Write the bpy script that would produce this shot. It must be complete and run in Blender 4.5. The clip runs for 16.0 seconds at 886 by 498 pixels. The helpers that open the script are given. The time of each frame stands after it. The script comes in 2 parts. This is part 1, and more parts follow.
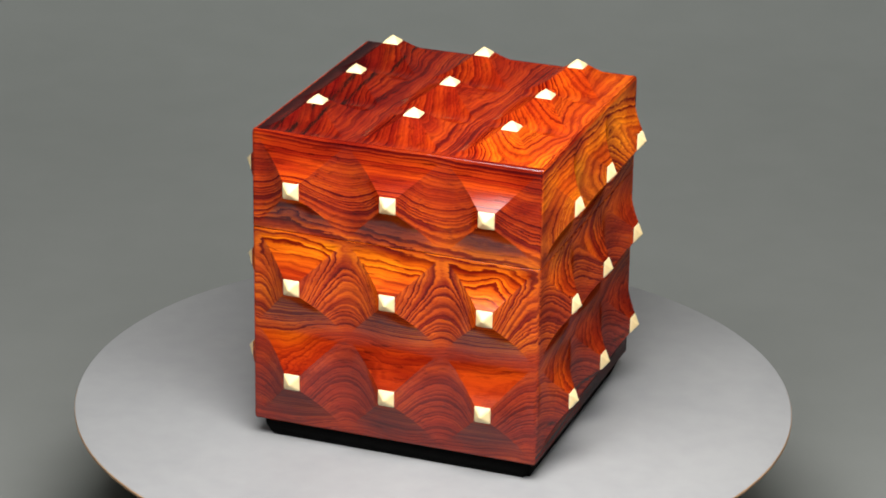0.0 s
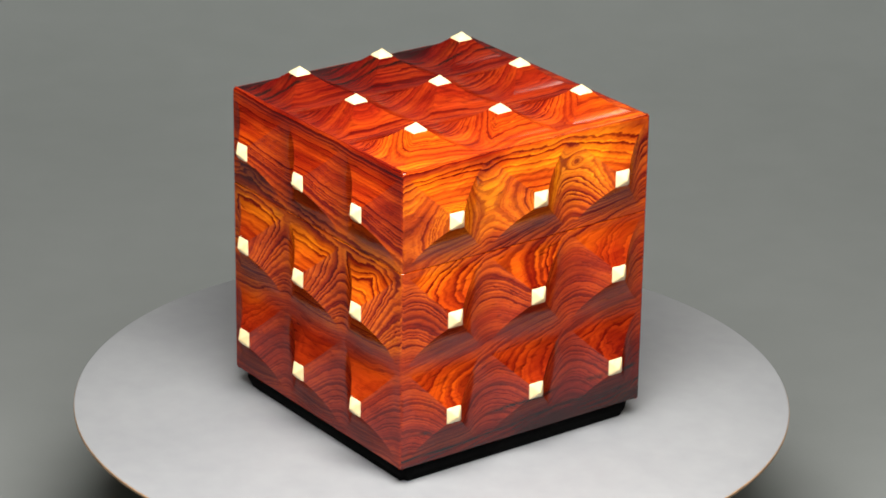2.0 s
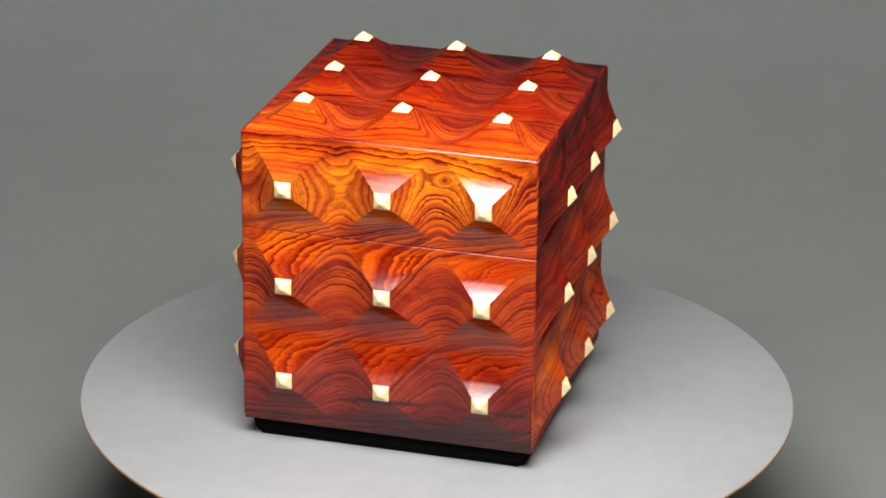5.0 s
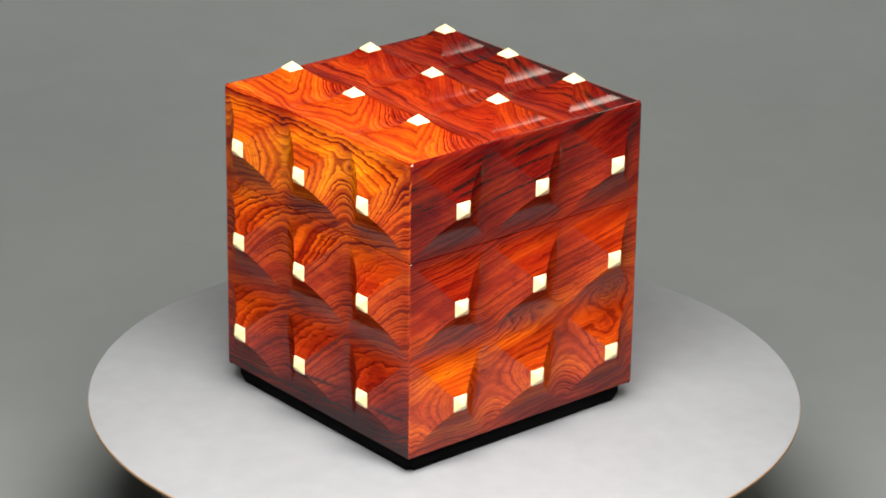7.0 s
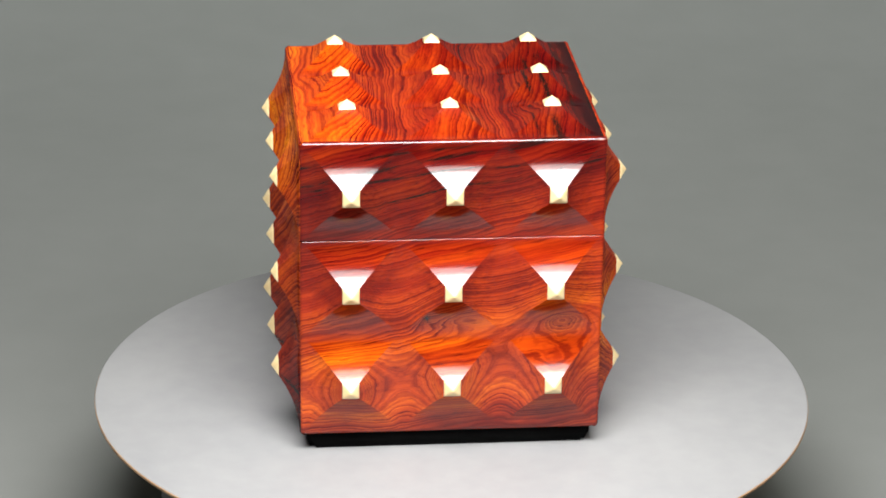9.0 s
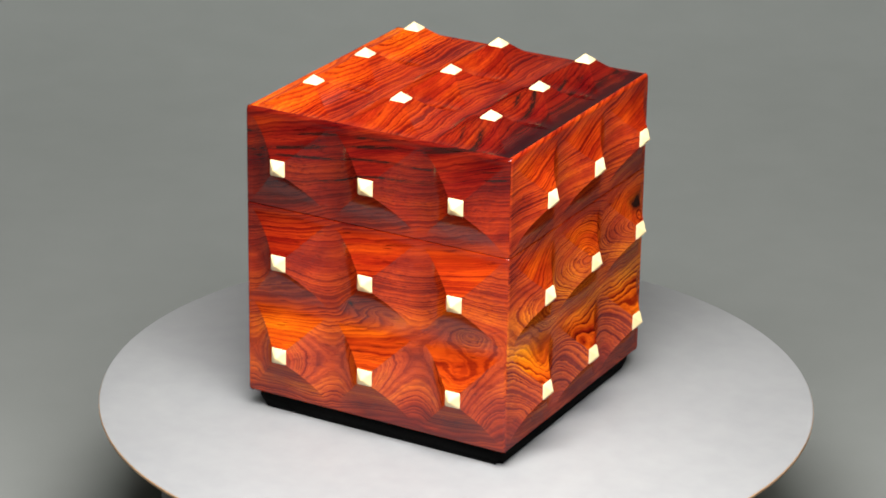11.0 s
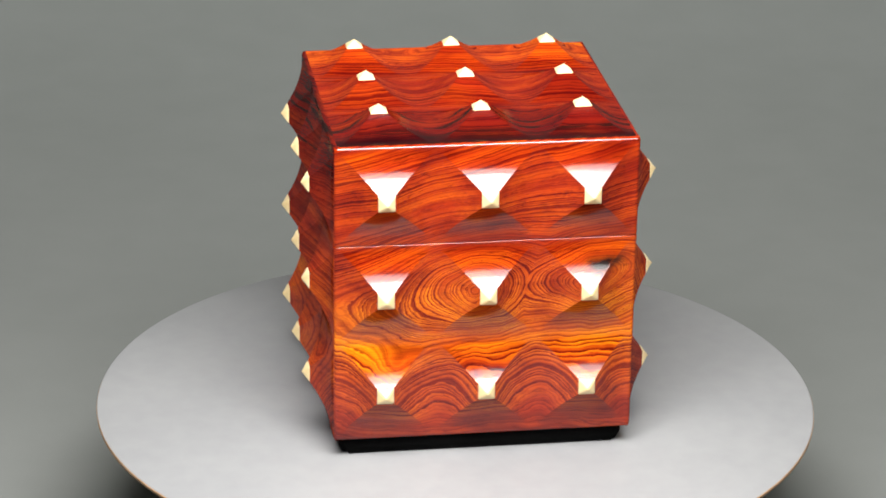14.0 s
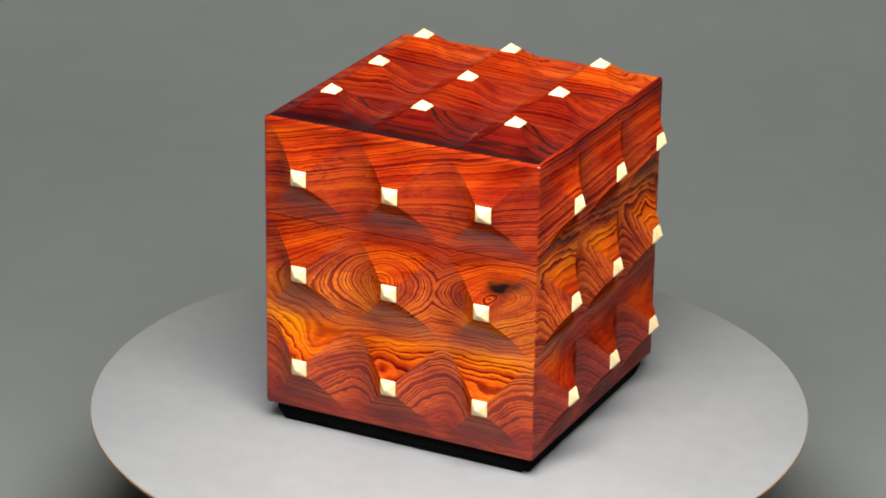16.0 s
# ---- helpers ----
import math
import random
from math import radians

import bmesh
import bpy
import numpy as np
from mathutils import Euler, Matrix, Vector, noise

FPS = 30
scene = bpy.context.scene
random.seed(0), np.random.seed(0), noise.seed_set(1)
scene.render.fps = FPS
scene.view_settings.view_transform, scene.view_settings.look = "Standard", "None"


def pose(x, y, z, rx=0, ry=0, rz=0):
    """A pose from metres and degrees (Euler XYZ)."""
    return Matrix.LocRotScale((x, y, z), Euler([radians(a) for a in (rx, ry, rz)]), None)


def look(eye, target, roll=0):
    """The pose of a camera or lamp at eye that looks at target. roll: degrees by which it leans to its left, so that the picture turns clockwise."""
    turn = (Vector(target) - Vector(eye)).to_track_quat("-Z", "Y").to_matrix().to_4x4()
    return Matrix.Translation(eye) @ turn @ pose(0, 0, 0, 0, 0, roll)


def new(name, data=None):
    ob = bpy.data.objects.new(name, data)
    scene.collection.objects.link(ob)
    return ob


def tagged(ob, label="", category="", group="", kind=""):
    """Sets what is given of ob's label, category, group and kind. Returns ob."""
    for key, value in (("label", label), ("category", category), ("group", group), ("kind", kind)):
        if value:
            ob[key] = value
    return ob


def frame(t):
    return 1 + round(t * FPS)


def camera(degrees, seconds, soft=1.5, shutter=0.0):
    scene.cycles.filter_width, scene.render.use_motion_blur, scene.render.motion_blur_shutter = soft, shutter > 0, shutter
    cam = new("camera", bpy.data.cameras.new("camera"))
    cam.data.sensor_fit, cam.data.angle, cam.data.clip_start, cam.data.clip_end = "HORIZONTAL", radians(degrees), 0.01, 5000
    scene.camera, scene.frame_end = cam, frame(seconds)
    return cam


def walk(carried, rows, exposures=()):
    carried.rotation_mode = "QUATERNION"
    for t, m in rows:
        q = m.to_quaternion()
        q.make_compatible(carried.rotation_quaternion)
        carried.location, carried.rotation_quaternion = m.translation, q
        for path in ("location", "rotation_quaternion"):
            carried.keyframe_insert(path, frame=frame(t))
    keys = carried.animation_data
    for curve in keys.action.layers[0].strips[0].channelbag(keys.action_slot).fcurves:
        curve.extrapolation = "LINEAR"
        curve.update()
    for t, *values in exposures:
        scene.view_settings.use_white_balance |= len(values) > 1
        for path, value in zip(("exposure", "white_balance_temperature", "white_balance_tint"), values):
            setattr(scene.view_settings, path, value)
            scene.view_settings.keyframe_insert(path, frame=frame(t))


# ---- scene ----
# A carved wooden box turns once in about 21 s on a grey turntable; the camera stands still.
cam = camera(16.73, 16.0, soft=1.8)
EYE = pose(-0.0015, -1.155, 0.5353, 90 - 22.128, 0, 0) @ pose(0, 0, 0, 0, 0, 0.829)
walk(cam, [(0.0, EYE), (16.0, EYE)], exposures=[(0.0, -0.02), (1.5, 0.13), (2.5, 0.18), (3.5, 0.12), (4.2, -0.04), (7.0, 0.28), (9.2, 0.33), (12.5, 0.36), (13.5, 0.38), (14.5, 0.12), (15.0, 0.05), (16.0, 0.05)])

# the turn of the platter, in degrees: seconds, angle
TURN = [(0.0, -20.25), (3.2, -73.91), (6.5, -131.24), (9.5, -183.0), (12.5, -235.12), (16.0, -296.36)]


def angle(t):
    return float(np.interp(t, [a for a, _ in TURN], [b for _, b in TURN]))


# ---- light ----
world = bpy.data.worlds.new("studio")
scene.world = world
world.use_nodes = True
world.node_tree.nodes["Background"].inputs[0].default_value = (0.92, 1.0, 0.97, 1)
world.node_tree.nodes["Background"].inputs[1].default_value = 0.03


def softbox(name, eye, target, width, height, watts, colour):
    lamp = bpy.data.lights.new(name, "AREA")
    lamp.shape, lamp.size, lamp.size_y, lamp.energy, lamp.color = "RECTANGLE", width, height, watts, colour
    ob = new(name, lamp)
    ob.matrix_world = look(eye, target)
    return ob


# key: a softbox close over the front, brightest in its middle; rim: a small panel high behind; the backdrop pair is an
# added, unseen fill that washes the paper sweep and faces away from the table
softbox("softbox_key", (0.005, -0.300, 0.480), (0, 0, 0.07), 0.38, 0.17, 3.6, (1.0, 0.985, 0.965))
softbox("softbox_key_rim", (0.005, -0.304, 0.486), (0, 0, 0.07), 0.47, 0.32, 3.5, (1.0, 0.985, 0.965))
softbox("softbox_rim", (0.39, 0.56, 0.79), (0, 0, 0.12), 0.22, 0.12, 0.60, (1.0, 0.93, 0.78))
for side in (-1, 1):
    softbox("backdrop_fill", (0.45 * side, 0.45, 1.0), (1.0 * side, 1.6, 0.42 - 0.05 * side), 0.9, 0.4, 8.3 - 0.7 * side, (0.98, 1.0, 0.98))


# ---- materials ----
class Nodes:
    """Short hand for building a node material."""

    def __init__(self, name):
        self.mat = bpy.data.materials.new(name)
        self.mat.use_nodes = True
        self.tree = self.mat.node_tree
        self.bsdf = self.tree.nodes["Principled BSDF"]

    def link(self, value, socket):
        if isinstance(value, bpy.types.NodeSocket):
            self.tree.links.new(value, socket)
        else:
            socket.default_value = value

    def math(self, op, a, b=0.0, c=0.0):
        n = self.tree.nodes.new("ShaderNodeMath")
        n.operation = op
        for v, s in zip((a, b, c), n.inputs):
            self.link(v, s)
        return n.outputs[0]

    def total(self, *terms):
        out = terms[0]
        for t in terms[1:]:
            out = self.math("ADD", out, t)
        return out

    def place(self):
        n = self.tree.nodes.new("ShaderNodeTexCoord")
        return n.outputs["Object"]

    def split(self, v):
        n = self.tree.nodes.new("ShaderNodeSeparateXYZ")
        self.link(v, n.inputs[0])
        return n.outputs

    def join(self, x, y, z):
        n = self.tree.nodes.new("ShaderNodeCombineXYZ")
        for v, s in zip((x, y, z), n.inputs):
            self.link(v, s)
        return n.outputs[0]

    def noise(self, v, scale, detail=2.0, rough=0.5):
        n = self.tree.nodes.new("ShaderNodeTexNoise")
        self.link(v, n.inputs["Vector"])
        n.inputs["Scale"].default_value, n.inputs["Detail"].default_value, n.inputs["Roughness"].default_value = scale, detail, rough
        return n.outputs["Fac"]

    def noise1(self, w, scale, detail=2.0, rough=0.5):
        n = self.tree.nodes.new("ShaderNodeTexNoise")
        n.noise_dimensions = "1D"
        self.link(w, n.inputs["W"])
        n.inputs["Scale"].default_value, n.inputs["Detail"].default_value, n.inputs["Roughness"].default_value = scale, detail, rough
        return n.outputs["Fac"]

    def ramp(self, fac, stops):
        n = self.tree.nodes.new("ShaderNodeValToRGB")
        self.link(fac, n.inputs[0])
        el = n.color_ramp.elements
        while len(el) < len(stops):
            el.new(0.5)
        for e, (at, col) in zip(el, stops):
            e.position = at
            e.color = (col, col, col, 1) if isinstance(col, float) else (*col, 1)
        return n.outputs[0]

    def mix(self, fac, a, b):
        n = self.tree.nodes.new("ShaderNodeMix")
        n.data_type = "RGBA"
        self.link(fac, n.inputs[0])
        for v, s in ((a, n.inputs[6]), (b, n.inputs[7])):
            self.link(v if isinstance(v, bpy.types.NodeSocket) else (*v, 1), s)
        return n.outputs[2]

    def tint(self, fac, a, by):
        n = self.tree.nodes.new("ShaderNodeMix")
        n.data_type, n.blend_type = "RGBA", "MULTIPLY"
        self.link(fac, n.inputs[0])
        self.link(a, n.inputs[6])
        n.inputs[7].default_value = (*by, 1)
        return n.outputs[2]

    def bump(self, height, strength, distance):
        n = self.tree.nodes.new("ShaderNodeBump")
        n.inputs["Strength"].default_value, n.inputs["Distance"].default_value = strength, distance
        self.link(height, n.inputs["Height"])
        self.link(n.outputs[0], self.bsdf.inputs["Normal"])

    def finish(self, colour, rough, **more):
        self.link(colour if isinstance(colour, bpy.types.NodeSocket) else (*colour, 1), self.bsdf.inputs["Base Color"])
        self.link(rough, self.bsdf.inputs["Roughness"])
        for key, value in more.items():
            self.link(value, self.bsdf.inputs[key.replace("_", " ")])
        return self.mat


AMBER, ORANGE, RUST = (0.90, 0.235, 0.006), (0.78, 0.134, 0.005), (0.55, 0.062, 0.004)
MAROON, RED, BROWN, BLACK = (0.36, 0.029, 0.004), (0.20, 0.014, 0.004), (0.055, 0.007, 0.004), (0.010, 0.004, 0.003)


def board(name, axes, depth, rings, crest, fall, lean, tones, bold, eyes=(), warp=1.0, streaks=(), drift=0.0):
    """Figured rosewood of one board. axes: which box axis and sign run across, up and out. Growth layers arch over a crest and lie at a
    shallow angle to the face, so that the carving lays their contours bare. depth: out of the face where the board begins; rings: growth
    lines per metre outward, by height; crest: height of the arch and how round it is; fall: lines per metre below and above it; lean: rise of
    the grain across the board, low and high; tones and bold: colour and darkness of the growth lines, by height; eyes: place, half width, half height, rise in
    lines (the high ones meet in a crease), darkness and flush of red; streaks: place, slope, width of ink lines; drift: lines per metre across."""
    n = Nodes(name)
    p = n.place()
    xyz = n.split(p)
    u, v, d = [n.math("MULTIPLY", xyz[i], s) for i, s in axes]
    d = n.math("SUBTRACT", d, depth)
    big = n.math("SUBTRACT", n.noise(p, 17, 1.5), 0.5)
    mid = n.math("SUBTRACT", n.noise(p, 55, 2.0), 0.5)
    fine = n.math("SUBTRACT", n.noise(p, 300, 2.0), 0.5)
    vt = n.math("SUBTRACT", v, n.math("MULTIPLY", u, n.math("MULTIPLY_ADD", v, (lean[1] - lean[0]) * 8.0, lean[0])))
    # fibres along the board
    fibre = n.noise(n.join(n.math("MULTIPLY", u, 0.06), vt, d), 1500, 2.0, 0.6)
    smear = n.noise(n.join(n.math("MULTIPLY", u, 0.03), vt, d), 420, 3.0, 0.6)
    dv = n.total(vt, -crest[0], n.math("MULTIPLY", big, 0.012 * warp))
    arch = n.math("SQRT", n.math("MULTIPLY_ADD", dv, dv, crest[1] ** 2))
    side = n.math("DIVIDE", dv, arch)
    slope = n.math("MULTIPLY_ADD", side, (fall[1] - fall[0]) / 2, (fall[0] + fall[1]) / 2)
    out = n.math("MULTIPLY", d, n.ramp(n.math("DIVIDE", v, 0.125) if depth < 0.1 else n.math("MULTIPLY_ADD", v, 8.0, 0.5), [(at, r / 2000) for at, r in rings]))
    out = n.math("MULTIPLY", out, 2000.0)
    g = n.total(
        out,
        n.math("MULTIPLY", n.math("MULTIPLY", arch, slope), -1.0),
        n.math("MULTIPLY", u, drift),
        n.math("MULTIPLY", big, 3.0 * warp),
        n.math("MULTIPLY", mid, 1.7 * warp),
        n.math("MULTIPLY", fine, 0.30),
        n.math("MULTIPLY", n.math("SUBTRACT", smear, 0.5), 0.9),
    )
    dark = lift = flush = swirl = 0.0
    for ku, kv, wide, tall, rise, black, *ruddy in eyes:
        a = n.math("DIVIDE", n.math("SUBTRACT", u, ku), wide)
        b = n.math("DIVIDE", n.total(v, -kv, n.math("MULTIPLY", n.math("SUBTRACT", u, ku), -0.16), n.math("MULTIPLY", mid, 0.5 * tall)), tall)
        rr = n.math("ADD", n.math("MULTIPLY", a, a), n.math("MULTIPLY", b, b))
        hump = n.math("POWER", 2.718, n.math("MULTIPLY", n.math("SQRT", n.math("ADD", rr, 0.06)), -1.1))
        hump = n.math("MULTIPLY", hump, rise)
        if rise > 12:
            swirl = n.math("MAXIMUM", swirl, hump)
        else:
            lift = n.math("ADD", lift, hump)
        for amount in ruddy:
            flush = n.math("MULTIPLY_ADD", n.math("POWER", 2.718, n.math("MULTIPLY", rr, -0.8)), amount, flush)
        if black:
            near = n.math("POWER", 2.718, n.math("MULTIPLY", n.total(rr, n.math("MULTIPLY", mid, 1.6)), -3.5))
            dark = n.math("MAXIMUM", dark, n.math("MULTIPLY", near, black))
    g = n.total(g, lift, swirl)
    # growth lines: sharp on one side and fading on the other, of uneven spacing and strength, hair lines between
    spaced = n.math("MULTIPLY_ADD", n.noise1(g, 0.24, 2.0), 5.2, g)
    turn = n.tree.nodes.new("ShaderNodeTexWhiteNoise")
    turn.noise_dimensions = "1D"
    n.link(n.math("FLOOR", spaced), turn.inputs["W"])
    strength = n.ramp(turn.outputs["Value"], [(0.0, 0.45), (0.40, 0.85), (1.0, 1.0)])
    strength = n.math("MULTIPLY", strength, n.ramp(n.noise1(n.math("ADD", g, 19.0), 0.16, 1.0), [(0.34, 0.55), (0.54, 1.0)]))
    line = n.ramp(n.math("FRACT", spaced), [(0.0, 0.0), (0.06, 0.95), (0.30, 1.0), (0.54, 0.45), (0.86, 0.0), (1.0, 0.0)])
    core = n.ramp(n.math("FRACT", spaced), [(0.0, 0.0), (0.08, 0.6), (0.15, 1.0), (0.28, 0.7), (0.40, 0.0), (1.0, 0.0)])
    hair = n.ramp(n.noise1(n.math("ADD", g, 77.0), 4.2, 1.0), [(0.47, 0.0), (0.62, 1.0)])
    broad = n.ramp(n.noise1(n.math("ADD", g, 5.0), 0.22, 1.0), [(0.38, 0.0), (0.62, 1.0)])
    fade = n.ramp(n.noise(p, 34, 1.0), [(0.28, 0.6), (0.48, 1.0)])
    # colour lies in the layers too
    lay = n.math("MULTIPLY", n.math("MULTIPLY", side, n.math("DIVIDE", out, slope)), -0.55)
    at = n.total(n.math("MULTIPLY", n.math("ADD", vt, lay), 8.0), 0.0 if depth < 0.1 else 0.5, n.math("MULTIPLY", big, 0.20), n.math("MULTIPLY", mid, 0.10))
    tone = n.ramp(at, tones)
    tone = n.tint(n.math("MULTIPLY", broad, 0.75), tone, (0.62, 0.30, 0.8))
    if flush:
        tone = n.tint(flush, tone, (0.62, 0.28, 0.8))
    cloud = n.noise(n.join(n.math("MULTIPLY", u, 0.45), vt, d), 62, 2.0)
    tone = n.tint(n.ramp(cloud, [(0.52, 0.0), (0.66, 1.0)]), tone, (1.08, 1.38, 0.9))
    tone = n.tint(n.ramp(cloud, [(0.36, 0.9), (0.50, 0.0)]), tone, (0.62, 0.42, 0.7))
    col = n.tint(n.math("MULTIPLY", n.ramp(smear, [(0.42, 0.0), (0.68, 1.0)]), 0.45), tone, (0.52, 0.24, 0.6))
    col = n.tint(n.math("MULTIPLY", n.ramp(fibre, [(0.42, 0.0), (0.75, 1.0)]), 0.34), col, (0.35, 0.14, 0.5))
    col = n.tint(n.math("MULTIPLY", hair, 0.5), col, (0.52, 0.30, 0.7))
    mark = n.math("MULTIPLY", n.math("MULTIPLY", strength, fade), n.ramp(at, bold))
    col = n.tint(n.math("MULTIPLY", line, mark), col, (0.40, 0.075, 0.5))
    col = n.tint(n.math("MULTIPLY", core, mark), col, (0.42, 0.36, 0.8))
    fleck = n.ramp(n.noise(n.join(n.math("MULTIPLY", u, 0.5), v, d), 90, 2.0), [(0.40, 0.1), (0.56, 1.0)])
    for su, sv, sl, width in streaks:
        off = n.total(v, -sv, n.math("MULTIPLY", n.math("SUBTRACT", u, su), -sl), n.math("MULTIPLY", big, 0.010), n.math("MULTIPLY", d, -0.5))
        ink = n.math("POWER", 2.718, n.math("MULTIPLY", n.math("MULTIPLY", off, off), -1.0 / width ** 2))
        col = n.mix(n.math("MULTIPLY", n.math("MULTIPLY", ink, n.ramp(fibre, [(0.30, 0.4), (0.5, 1.0)])), fleck), col, BLACK)
    if dark:
        col = n.mix(dark, col, BLACK)
    pores = n.ramp(n.noise(n.join(n.math("MULTIPLY", u, 0.14), vt, d), 760, 1.0), [(0.65, 0.0), (0.71, 1.0)])
    col = n.tint(n.math("MULTIPLY", pores, 0.35), col, (0.3, 0.2, 0.4))
    n.bump(n.total(n.math("MULTIPLY", fibre, 0.35), n.math("MULTIPLY", pores, -2.4)), 0.55, 0.0004)
    rough = n.math("ADD", n.math("MULTIPLY", n.noise(p, 90, 3.0), 0.14), 0.22)
    return n.finish(col, rough, Specular_IOR_Level=0.0, Coat_Weight=0.21, Coat_IOR=2.9, Coat_Roughness=0.13)


HALF, TALL, SEAM = 0.0606, 0.1251, 0.0839
FRONT = [(0, 1), (2, 1), (1, -1)]
RIGHT = [(1, 1), (2, 1), (0, 1)]
BACK = [(0, -1), (2, 1), (1, 1)]
LEFT = [(1, -1), (2, 1), (0, -1)]
UP = [(1, 1), (0, 1), (2, 1)]
wood_a = board("rosewood_cathedral", FRONT, HALF, [(0.0, 600), (0.3, 800), (0.6, 900), (0.72, 480), (0.8, 640), (1.0, 700)], (0.079, 0.016), (520, 640), (0.03, 0.03),
               [(0.0, MAROON), (0.15, MAROON), (0.34, RUST), (0.46, ORANGE), (0.56, ORANGE), (0.64, AMBER), (0.70, ORANGE), (0.80, RUST), (0.92, RUST), (1.0, MAROON)],
               [(0.0, 0.6), (0.35, 0.8), (0.48, 1.0), (0.9, 1.0), (1.0, 0.85)],
               eyes=[(0.043, 0.077, 0.006, 0.004, 2.5, 0), (-0.043, 0.094, 0.010, 0.004, 2.0, 0)], drift=-30)
wood_b = board("rosewood_amber", RIGHT, HALF, [(0.0, 560), (0.3, 640), (0.6, 800), (1.0, 800)], (0.103, 0.014), (520, 330), (0.10, 0.27),
               [(0.0, BROWN), (0.08, RED), (0.20, MAROON), (0.32, RUST), (0.50, RUST), (0.62, ORANGE), (0.72, ORANGE), (0.80, AMBER), (0.90, AMBER), (1.0, ORANGE)],
               [(0.0, 0.75), (0.3, 0.7), (0.55, 0.9), (0.68, 1.0), (1.0, 1.0)],
               eyes=[(0.023, 0.113, 0.0035, 0.003, 4, 0.45), (-0.055, 0.081, 0.007, 0.005, 3.5, 0.3), (0.018, 0.101, 0.009, 0.010, -1.5, 0)], drift=-60,
               streaks=[(0.0, 0.016, 0.02, 0.0009), (-0.02, 0.006, 0.05, 0.0007)])
wood_c = board("rosewood_straight", BACK, HALF, [(0.0, 880), (0.35, 800), (0.6, 480), (1.0, 200)], (0.030, 0.010), (420, 540), (0.12, 0.28),
               [(0.0, MAROON), (0.10, RUST), (0.20, ORANGE), (0.32, ORANGE), (0.42, RUST), (0.55, (0.50, 0.048, 0.004)), (0.70, MAROON), (0.80, RED), (1.0, RED)],
               [(0.0, 0.7), (0.2, 0.85), (0.5, 0.62), (1.0, 0.58)], warp=1.3,
               eyes=[(-0.010, 0.050, 0.003, 0.003, 3, 0.4), (0.044, 0.048, 0.016, 0.009, 10, 0, 0.4), (0.005, 0.050, 0.014, 0.006, 6, 0)],
               streaks=[(-0.03, 0.1185, 0.12, 0.0008), (-0.04, 0.1110, 0.19, 0.0009), (0.0, 0.1045, 0.2, 0.0006), (0.03, 0.116, 0.12, 0.0006)])
wood_d = board("rosewood_swirl", LEFT, HALF, [(0.0, 620), (0.3, 560), (0.5, 140), (1.0, 120)], (0.066, 0.012), (380, 640), (-0.10, 0.28),
               [(0.0, MAROON), (0.08, RUST), (0.22, ORANGE), (0.32, AMBER), (0.44, AMBER), (0.58, ORANGE), (0.68, RUST), (0.86, RUST), (1.0, RUST)],
               [(0.0, 0.85), (0.2, 0.95), (0.35, 1.0), (0.62, 1.0), (0.72, 0.85), (1.0, 0.8)],
               eyes=[(0.044, 0.069, 0.027, 0.013, 44, 0, 0.7), (0.049, 0.0735, 0.014, 0.0060, 0, 0.8), (-0.005, 0.066, 0.024, 0.017, 40, 0), (-0.036, 0.034, 0.012, 0.009, 7, 0)], warp=1.3)
wood_t = board("rosewood_top", UP, TALL, [(0.0, 160), (0.45, 280), (0.72, 620), (1.0, 950)], (0.051, 0.009), (500, 500), (0.03, 0.03),
               [(0.0, BLACK), (0.06, BROWN), (0.13, RED), (0.26, (0.24, 0.019, 0.004)), (0.50, (0.38, 0.034, 0.004)), (0.66, (0.45, 0.046, 0.004)), (0.78, RUST), (0.90, ORANGE), (1.0, ORANGE)],
               [(0.0, 0.8), (0.3, 0.7), (0.6, 0.75), (0.78, 1.0), (1.0, 1.0)], warp=1.2, eyes=[(-0.020, 0.055, 0.010, 0.006, 4, 0)],
               streaks=[(0.0, -0.043, 0.03, 0.0016), (0.0, -0.036, 0.05, 0.0010), (0.0, -0.052, 0.0, 0.0008)])


def plain(name, base, other, scale, rough, spread=0.06, bump=0.1, **more):
    n = Nodes(name)
    p = n.place()
    c = n.ramp(n.math("ADD", n.math("MULTIPLY", n.noise(p, scale, 3.0), 0.6), n.math("MULTIPLY", n.noise(p, scale * 9, 3.0), 0.4)), [(0.35, base), (0.65, other)])
    n.bump(n.noise(p, scale * 25, 3.0), bump, 0.0004)
    return n.finish(c, n.math("ADD", n.math("MULTIPLY", n.noise(p, scale * 2, 2.0), spread), rough - spread / 2), **more)


bone = plain("pale_holly", (0.92, 0.69, 0.33), (0.95, 0.77, 0.43), 160, 0.32, Coat_Weight=0.4)
# near-black that paints in the shade of the gap under the box
gap_shade = plain("gap_shade_black", (0.003, 0.003, 0.003), (0.006, 0.006, 0.006), 60, 0.98, Specular_IOR_Level=0.05)
grey_paint = plain("grey_satin_paint", (0.272, 0.276, 0.283), (0.312, 0.315, 0.319), 11, 0.5, 0.12, 0.05)
edge_wood = plain("raw_board_edge", (0.42, 0.25, 0.13), (0.55, 0.34, 0.19), 120, 0.7)
black_metal = plain("black_enamel", (0.012, 0.012, 0.013), (0.02, 0.02, 0.021), 30, 0.4)
paper = plain("grey_backdrop_paper", (0.213, 0.224, 0.213), (0.231, 0.242, 0.231), 3, 0.85, 0.06, 0.03)


dark_wall = plain("charcoal_wall_paint", (0.09, 0.092, 0.09), (0.11, 0.112, 0.11), 4, 0.8, 0.06, 0.05)


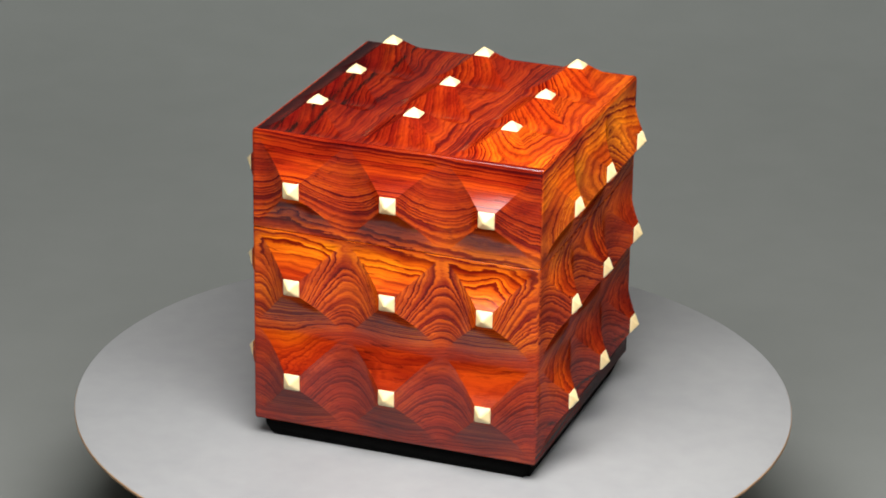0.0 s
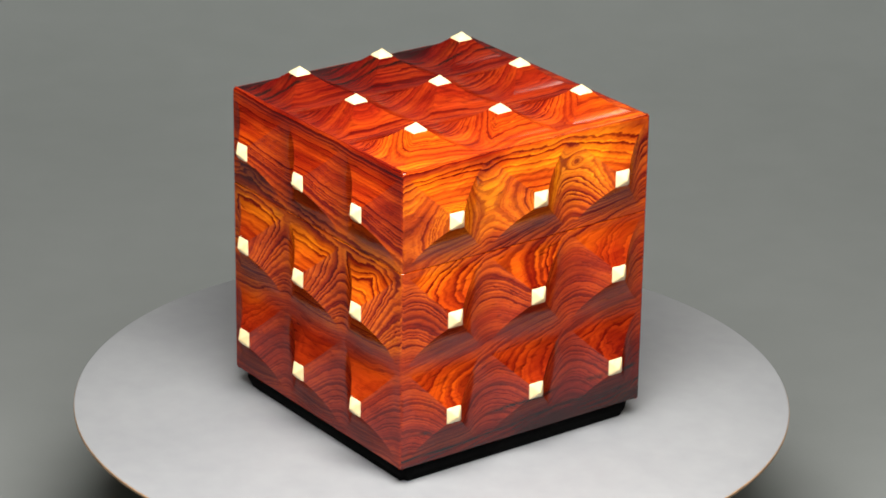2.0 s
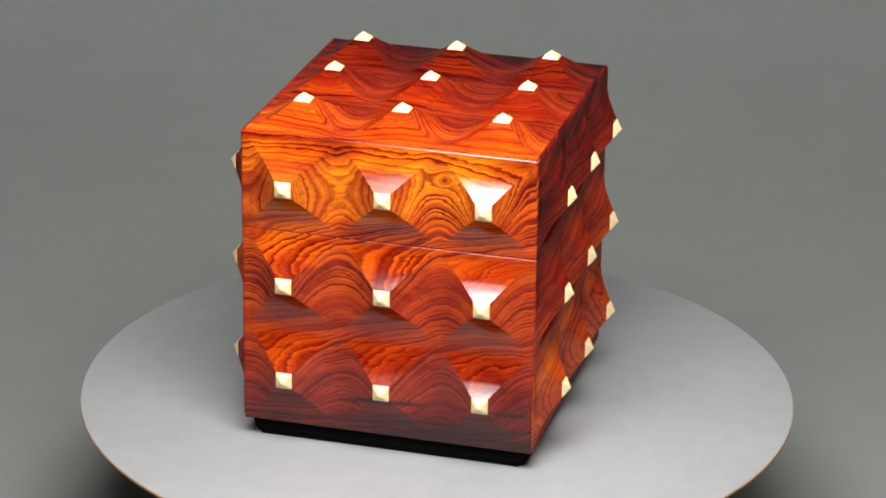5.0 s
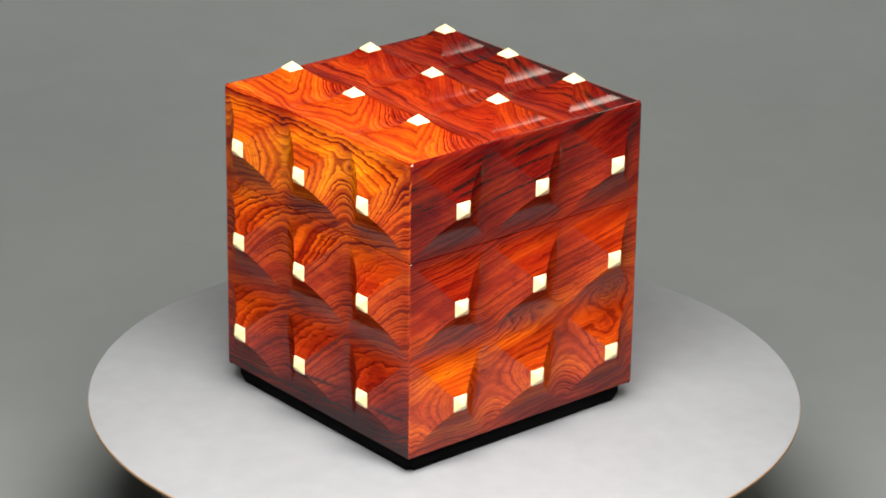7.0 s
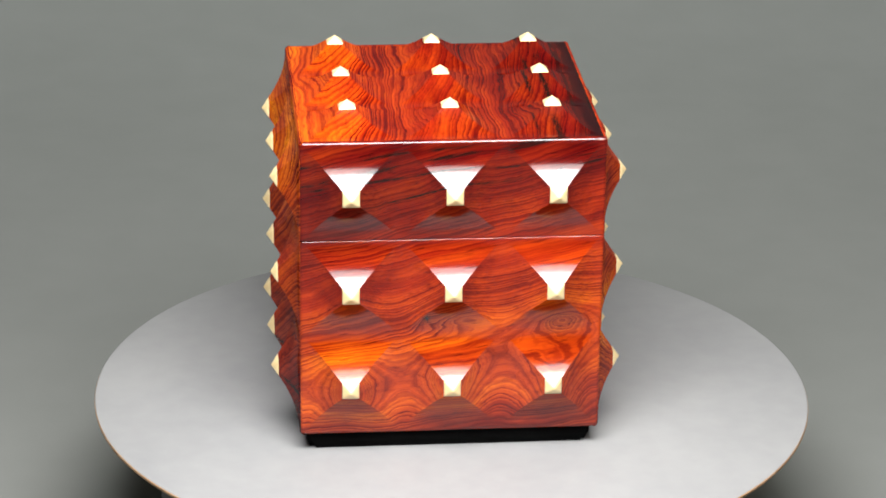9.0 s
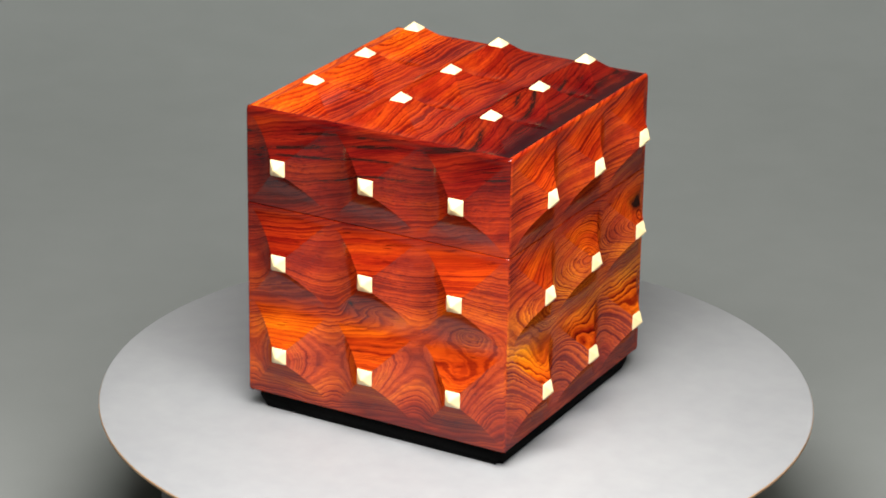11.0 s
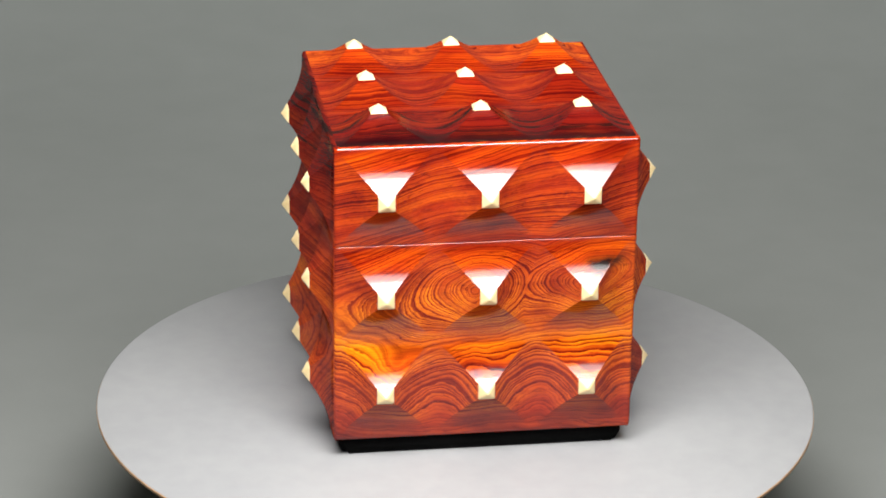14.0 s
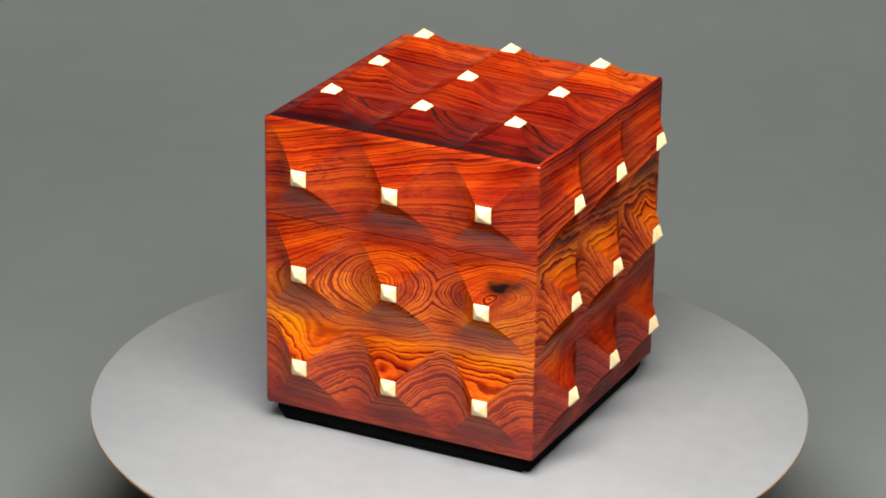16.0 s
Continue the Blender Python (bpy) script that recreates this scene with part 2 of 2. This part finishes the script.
# ---- building ----
def mesh_object(name, bm, materials, parent=None, smooth=True):
    me = bpy.data.meshes.new(name)
    bm.normal_update()
    bm.to_mesh(me)
    bm.free()
    for m in materials:
        me.materials.append(m)
    if smooth:
        me.polygons.foreach_set("use_smooth", [True] * len(me.polygons))
    ob = new(name, me)
    ob.parent = parent
    return ob


def part(name, bm, material, parent, label="", smooth=True):
    ob = mesh_object(name, bm, [material], parent, smooth)
    return tagged(ob, label) if label else ob


def lathe(bm, profile, segments=96, centre=(0, 0)):
    """A turned body from (radius, height) pairs, closed at the axis where the radius is 0."""
    rings = []
    for r, z in profile:
        if r == 0:
            rings.append([bm.verts.new((centre[0], centre[1], z))])
        else:
            rings.append([bm.verts.new((centre[0] + r * math.cos(2 * math.pi * i / segments), centre[1] + r * math.sin(2 * math.pi * i / segments), z)) for i in range(segments)])
    for a, b in zip(rings, rings[1:]):
        for i in range(segments):
            j = (i + 1) % segments
            quad = [a[i % len(a)], a[j % len(a)], b[j % len(b)], b[i % len(b)]]
            quad = list(dict.fromkeys(quad))
            if len(quad) > 2:
                bm.faces.new(quad)
    bmesh.ops.recalc_face_normals(bm, faces=bm.faces)


# ---- the studio ----
FLOOR = -0.075


def studio_backdrop():
    """One sheet: floor, a wide sweep and a wall behind, and walls round the rest of the room."""
    prof = [(-4.0, FLOOR), (0.5, FLOOR)]
    y0, r = 0.62, 1.1
    prof += [(y0 + r * math.sin(a), FLOOR + r - r * math.cos(a)) for a in [radians(k * 5) for k in range(0, 19)]]
    prof += [(y0 + r, 3.0)]
    bm = bmesh.new()
    rows = [[bm.verts.new((x, y, z)) for x in (-3.5, 0, 3.5)] for y, z in prof]
    for a, b in zip(rows, rows[1:]):
        for i in range(2):
            bm.faces.new((a[i], a[i + 1], b[i + 1], b[i]))
    ob = mesh_object("backdrop", bm, [paper])
    return tagged(ob, "seamless mid-grey studio paper sweep behind the turntable", "backdrop", kind="structure")


def studio_room():
    """Unseen dark walls and a ceiling, added to close the room round the sweep and deepen the shadows."""
    for name, low, high in (("wall_west", (-3.62, -4.1, FLOOR), (-3.5, 1.9, 3.0)), ("wall_east", (3.5, -4.1, FLOOR), (3.62, 1.9, 3.0)),
                            ("wall_south", (-3.5, -4.12, FLOOR), (3.5, -4.0, 3.0)), ("wall_north", (-3.5, 1.78, FLOOR), (3.5, 1.9, 3.0)), ("ceiling", (-3.62, -4.12, 3.0), (3.62, 1.9, 3.1))):
        bm = bmesh.new()
        size = Vector(high) - Vector(low)
        bmesh.ops.create_cube(bm, size=1, matrix=Matrix.Translation((Vector(low) + Vector(high)) / 2) @ Matrix.Diagonal((*size, 1)))
        tagged(mesh_object(name, bm, [dark_wall], smooth=False), "added, unseen plain dark grey studio " + ("ceiling" if name == "ceiling" else "wall"), name.split("_")[0], kind="structure")


studio_backdrop()
studio_room()


# ---- the turntable ----
PLATTER, AXIS = (-0.0034, -0.0041), (0.0, 0.0015)      # the board sits a little off its axis


def turntable():
    top = tagged(new("turntable"), "round grey turntable with a thin raw wooden edge", "turntable")
    top.location = (*AXIS, FLOOR)
    bm = bmesh.new()
    lift = -FLOOR
    lathe(bm, [(0, 0), (0.118, 0), (0.12, 0.003), (0.12, lift - 0.016), (0.117, lift - 0.013), (0.03, lift - 0.013), (0.03, lift - 0.0022), (0, lift - 0.0022)], 64)
    part("base", bm, black_metal, top, "black drum base")
    bm = bmesh.new()
    r = 0.1504
    lathe(bm, [(0, -0.002), (r - 0.0006, -0.002), (r, -0.0015), (r, -0.0006)], 160, PLATTER)
    lathe(bm, [(r, -0.0006), (r - 0.0002, -0.0002), (r - 0.0006, 0.0), (0, 0.0)], 160, PLATTER)
    platter = mesh_object("platter", bm, [edge_wood, grey_paint], top)
    for f in platter.data.polygons:
        f.material_index = 1 if f.center.z > -0.0003 else 0
    tagged(platter, "thin round grey-painted board")
    platter.location = (0, 0, lift)
    return top, platter


stand, platter = turntable()


# ---- the box ----
STUD, PROUD = 0.0034, 0.0077      # half width of a stud, height of the wood under it
COLS = (-0.0406, 0.0, 0.0406)
ROWS_UP = (0.0225, 0.0634, 0.1043)
ROUND = 0.0016


def cove(k):
    """The hollow between two studs: 1 at the stud, 0 and level at the cell's border."""
    phi = 2 * math.atan(PROUD / 0.0170)
    return (1 - math.cos(phi * (1 - k))) / (1 - math.cos(phi))


def carved_panel(bm, us, vs, cu, cv, turn):
    """Cells between the borders us and vs with a pyramid of hollow sides about each centre. turn maps (u, v, out) to the box."""
    steps = 14
    for i, u in enumerate(cu):
        for j, v in enumerate(cv):
            left, right, low, high = us[i] - u, us[i + 1] - u, vs[j] - v, vs[j + 1] - v
            sides = [((right, low), (right, high)), ((right, high), (left, high)), ((left, high), (left, low)), ((left, low), (right, low))]
            inner = [((STUD, -STUD), (STUD, STUD)), ((STUD, STUD), (-STUD, STUD)), ((-STUD, STUD), (-STUD, -STUD)), ((-STUD, -STUD), (STUD, -STUD))]
            for (a1, b1), (a0, b0) in zip(sides, inner):
                rows = []
                for s in range(steps + 1):
                    k = s / steps
                    h = PROUD * cove(k)
                    line = []
                    for w in (0.0, 0.25, 0.5, 0.75, 1.0):
                        p0 = [a0[q] * (1 - w) + b0[q] * w for q in (0, 1)]
                        p1 = [a1[q] * (1 - w) + b1[q] * w for q in (0, 1)]
                        line.append(bm.verts.new(turn(u + p0[0] * (1 - k) + p1[0] * k, v + p0[1] * (1 - k) + p1[1] * k, h)))
                    rows.append(line)
                for x, y in zip(rows, rows[1:]):
                    for q in range(4):
                        bm.faces.new((x[q], y[q], y[q + 1], x[q + 1]))


def weld(bm):
    """Joins the sheets into one skin and keeps the pyramids' hips crisp."""
    bmesh.ops.remove_doubles(bm, verts=bm.verts, dist=1e-6)
    for e in bm.edges:
        e.smooth = len(e.link_faces) == 2 and e.calc_face_angle(0.0) < radians(8.5)


def strip(bm, rows):
    made = [[bm.verts.new(p) for p in r] for r in rows]
    for a, b in zip(made, made[1:]):
        for i in range(len(a) - 1):
            bm.faces.new((a[i], b[i], b[i + 1], a[i + 1]))


def turn_side(q):
    c, s = [(1, 0), (0, 1), (-1, 0), (0, -1)][q]
    # face q: out is -y turned q quarter turns
    return lambda u, v, h: Vector((u * c + (HALF + h) * s, u * s - (HALF + h) * c, v))


SIDE_WOOD = [wood_a, wood_b, wood_c, wood_d]


def side_panel(q, low, high, centres, borders, soft_low, soft_high, parent):
    """One side of the lid or body, with rounded corners to its neighbour on the far side of u."""
    bm = bmesh.new()
    turn = turn_side(q)
    edge = HALF - ROUND
    us = [-edge, (COLS[0] + COLS[1]) / 2, (COLS[1] + COLS[2]) / 2, edge]
    vs = [low + soft_low, *borders, high - soft_high]
    carved_panel(bm, us, vs, COLS, centres, turn)
    # rounded vertical corner, half on either side of the mitre
    for sign in (-1, 1):
        for a, b in [(vs[0], vs[-1])]:
            arc = [(ROUND * math.sin(k / 6 * math.pi / 4), ROUND * math.cos(k / 6 * math.pi / 4) - ROUND) for k in range(7)]
            strip(bm, [[turn(sign * (edge + x), z, h) for x, h in arc] for z in (a, b)])
    # rounded lower and upper edges
    for z, r, way in ((vs[0], soft_low, -1), (vs[-1], soft_high, 1)):
        prof = [(r * math.sin(k / 12 * math.pi / 2), r * math.cos(k / 12 * math.pi / 2) - r) for k in range(13)]
        strip(bm, [[turn(w * (edge + ROUND * 0.7), z + way * x, h - (ROUND * 0.3 if abs(w) == 1 else 0)) for w in (-1, -0.985, 0.985, 1)] for x, h in prof])
    weld(bm)
    ob = part("side_panel", bm, SIDE_WOOD[q], parent)
    return ob


def stud_mesh():
    bm = bmesh.new()
    s, r = STUD + 0.00005, 0.00035
    base = [bm.verts.new((x * s, y * s, -0.001)) for x, y in ((-1, -1), (1, -1), (1, 1), (-1, 1))]
    foot = [bm.verts.new((x * s, y * s, 0.0003)) for x, y in ((-1, -1), (1, -1), (1, 1), (-1, 1))]
    head = [bm.verts.new((x * r, y * r, 0.0029)) for x, y in ((-1, -1), (1, -1), (1, 1), (-1, 1))]
    for a, b in ((base, foot), (foot, head)):
        for i in range(4):
            bm.faces.new((a[i], a[(i + 1) % 4], b[(i + 1) % 4], b[i]))
    bm.faces.new(head)
    bmesh.ops.recalc_face_normals(bm, faces=bm.faces)
    bmesh.ops.bevel(bm, geom=[e for e in bm.edges if e.verts[0].co.z > 0 and e.verts[1].co.z > 0], offset=0.0007, segments=2, affect="EDGES", profile=0.5)
    me = bpy.data.meshes.new("stud")
    bm.to_mesh(me)
    bm.free()
    me.materials.append(bone)
    return me


def shell(low, high, inset):
    """The closed core of the lid or body, just inside the panels."""
    bm = bmesh.new()
    bmesh.ops.create_cube(bm, size=1, matrix=Matrix.Translation((0, 0, (low + high) / 2)) @ Matrix.Diagonal((2 * (HALF - inset), 2 * (HALF - inset), high - low, 1)))
    return bm


BOX_AT = (0.0030, -0.0070, 0.0080)


def jewellery_box():
    box = tagged(new("wooden_box"), "glossy red-orange rosewood box carved with pale pointed studs", "box")
    body = part("body", shell(0.0012, SEAM - 0.0006, 0.0012), wood_c, box, smooth=False)
    # lid: top panel carved like the sides
    bm = bmesh.new()
    edge = HALF - ROUND
    borders = [-edge, (COLS[0] + COLS[1]) / 2, (COLS[1] + COLS[2]) / 2, edge]
    carved_panel(bm, borders, borders, COLS, COLS, lambda u, v, h: Vector((u, v, TALL + h)))
    weld(bm)
    lid = part("lid", bm, wood_t, box, "lid with a carved top and striped grain")
    part("lid_core", shell(SEAM + 0.0006, TALL - 0.0012, 0.0012), wood_c, lid, smooth=False)
    for q in range(4):
        side_panel(q, 0.0, SEAM - 0.00012, ROWS_UP[:2], [(ROWS_UP[0] + ROWS_UP[1]) / 2], ROUND, 0.0004, body)
        side_panel(q, SEAM + 0.00012, TALL, ROWS_UP[2:], [], 0.0004, ROUND, lid)
    me = stud_mesh()
    for q in range(4):
        turn = turn_side(q)
        for j, v in enumerate(ROWS_UP):
            for u in COLS:
                s = new("stud", me)
                s.parent = lid if j == 2 else body
                s.matrix_basis = Matrix.Translation(turn(u, v, PROUD)) @ Matrix.Rotation(q * math.pi / 2, 4, "Z") @ Matrix.Rotation(math.pi / 2, 4, "X")
    for u in COLS:
        for v in COLS:
            s = new("stud", me)
            s.parent = lid
            s.matrix_basis = Matrix.Translation((u, v, TALL + PROUD))
    # recessed plinth: its black and taper stand in for the shade under the box
    bm = bmesh.new()
    rows = []
    for inset, z in ((0.0030, 0.002), (0.0030, -0.0040), (0.0046, -BOX_AT[2])):
        w = HALF - inset
        rows.append([bm.verts.new((x * w, y * w, z)) for x, y in ((-1, -1), (1, -1), (1, 1), (-1, 1))])
    for a, b in zip(rows, rows[1:]):
        for i in range(4):
            bm.faces.new((a[i], b[i], b[(i + 1) % 4], a[(i + 1) % 4]))
    bm.faces.new(rows[0])
    bm.faces.new(rows[-1])
    bmesh.ops.recalc_face_normals(bm, faces=bm.faces)
    bmesh.ops.bevel(bm, geom=[e for e in bm.edges if abs(e.verts[0].co.z - e.verts[1].co.z) > 0.001], offset=0.002, segments=3, affect="EDGES")
    part("plinth", bm, gap_shade, box, "recessed plinth, blackened to stand for the shade in the gap under the box")
    return box


box = jewellery_box()


def motions():
    times = [k * 0.5 for k in range(33)]
    walk(platter, [(t, Matrix.Translation((0, 0, -FLOOR)) @ pose(0, 0, 0, 0, 0, angle(t))) for t in times])
    walk(box, [(t, pose(0, 0, 0, 0, 0, angle(t)) @ pose(*BOX_AT)) for t in times])


motions()
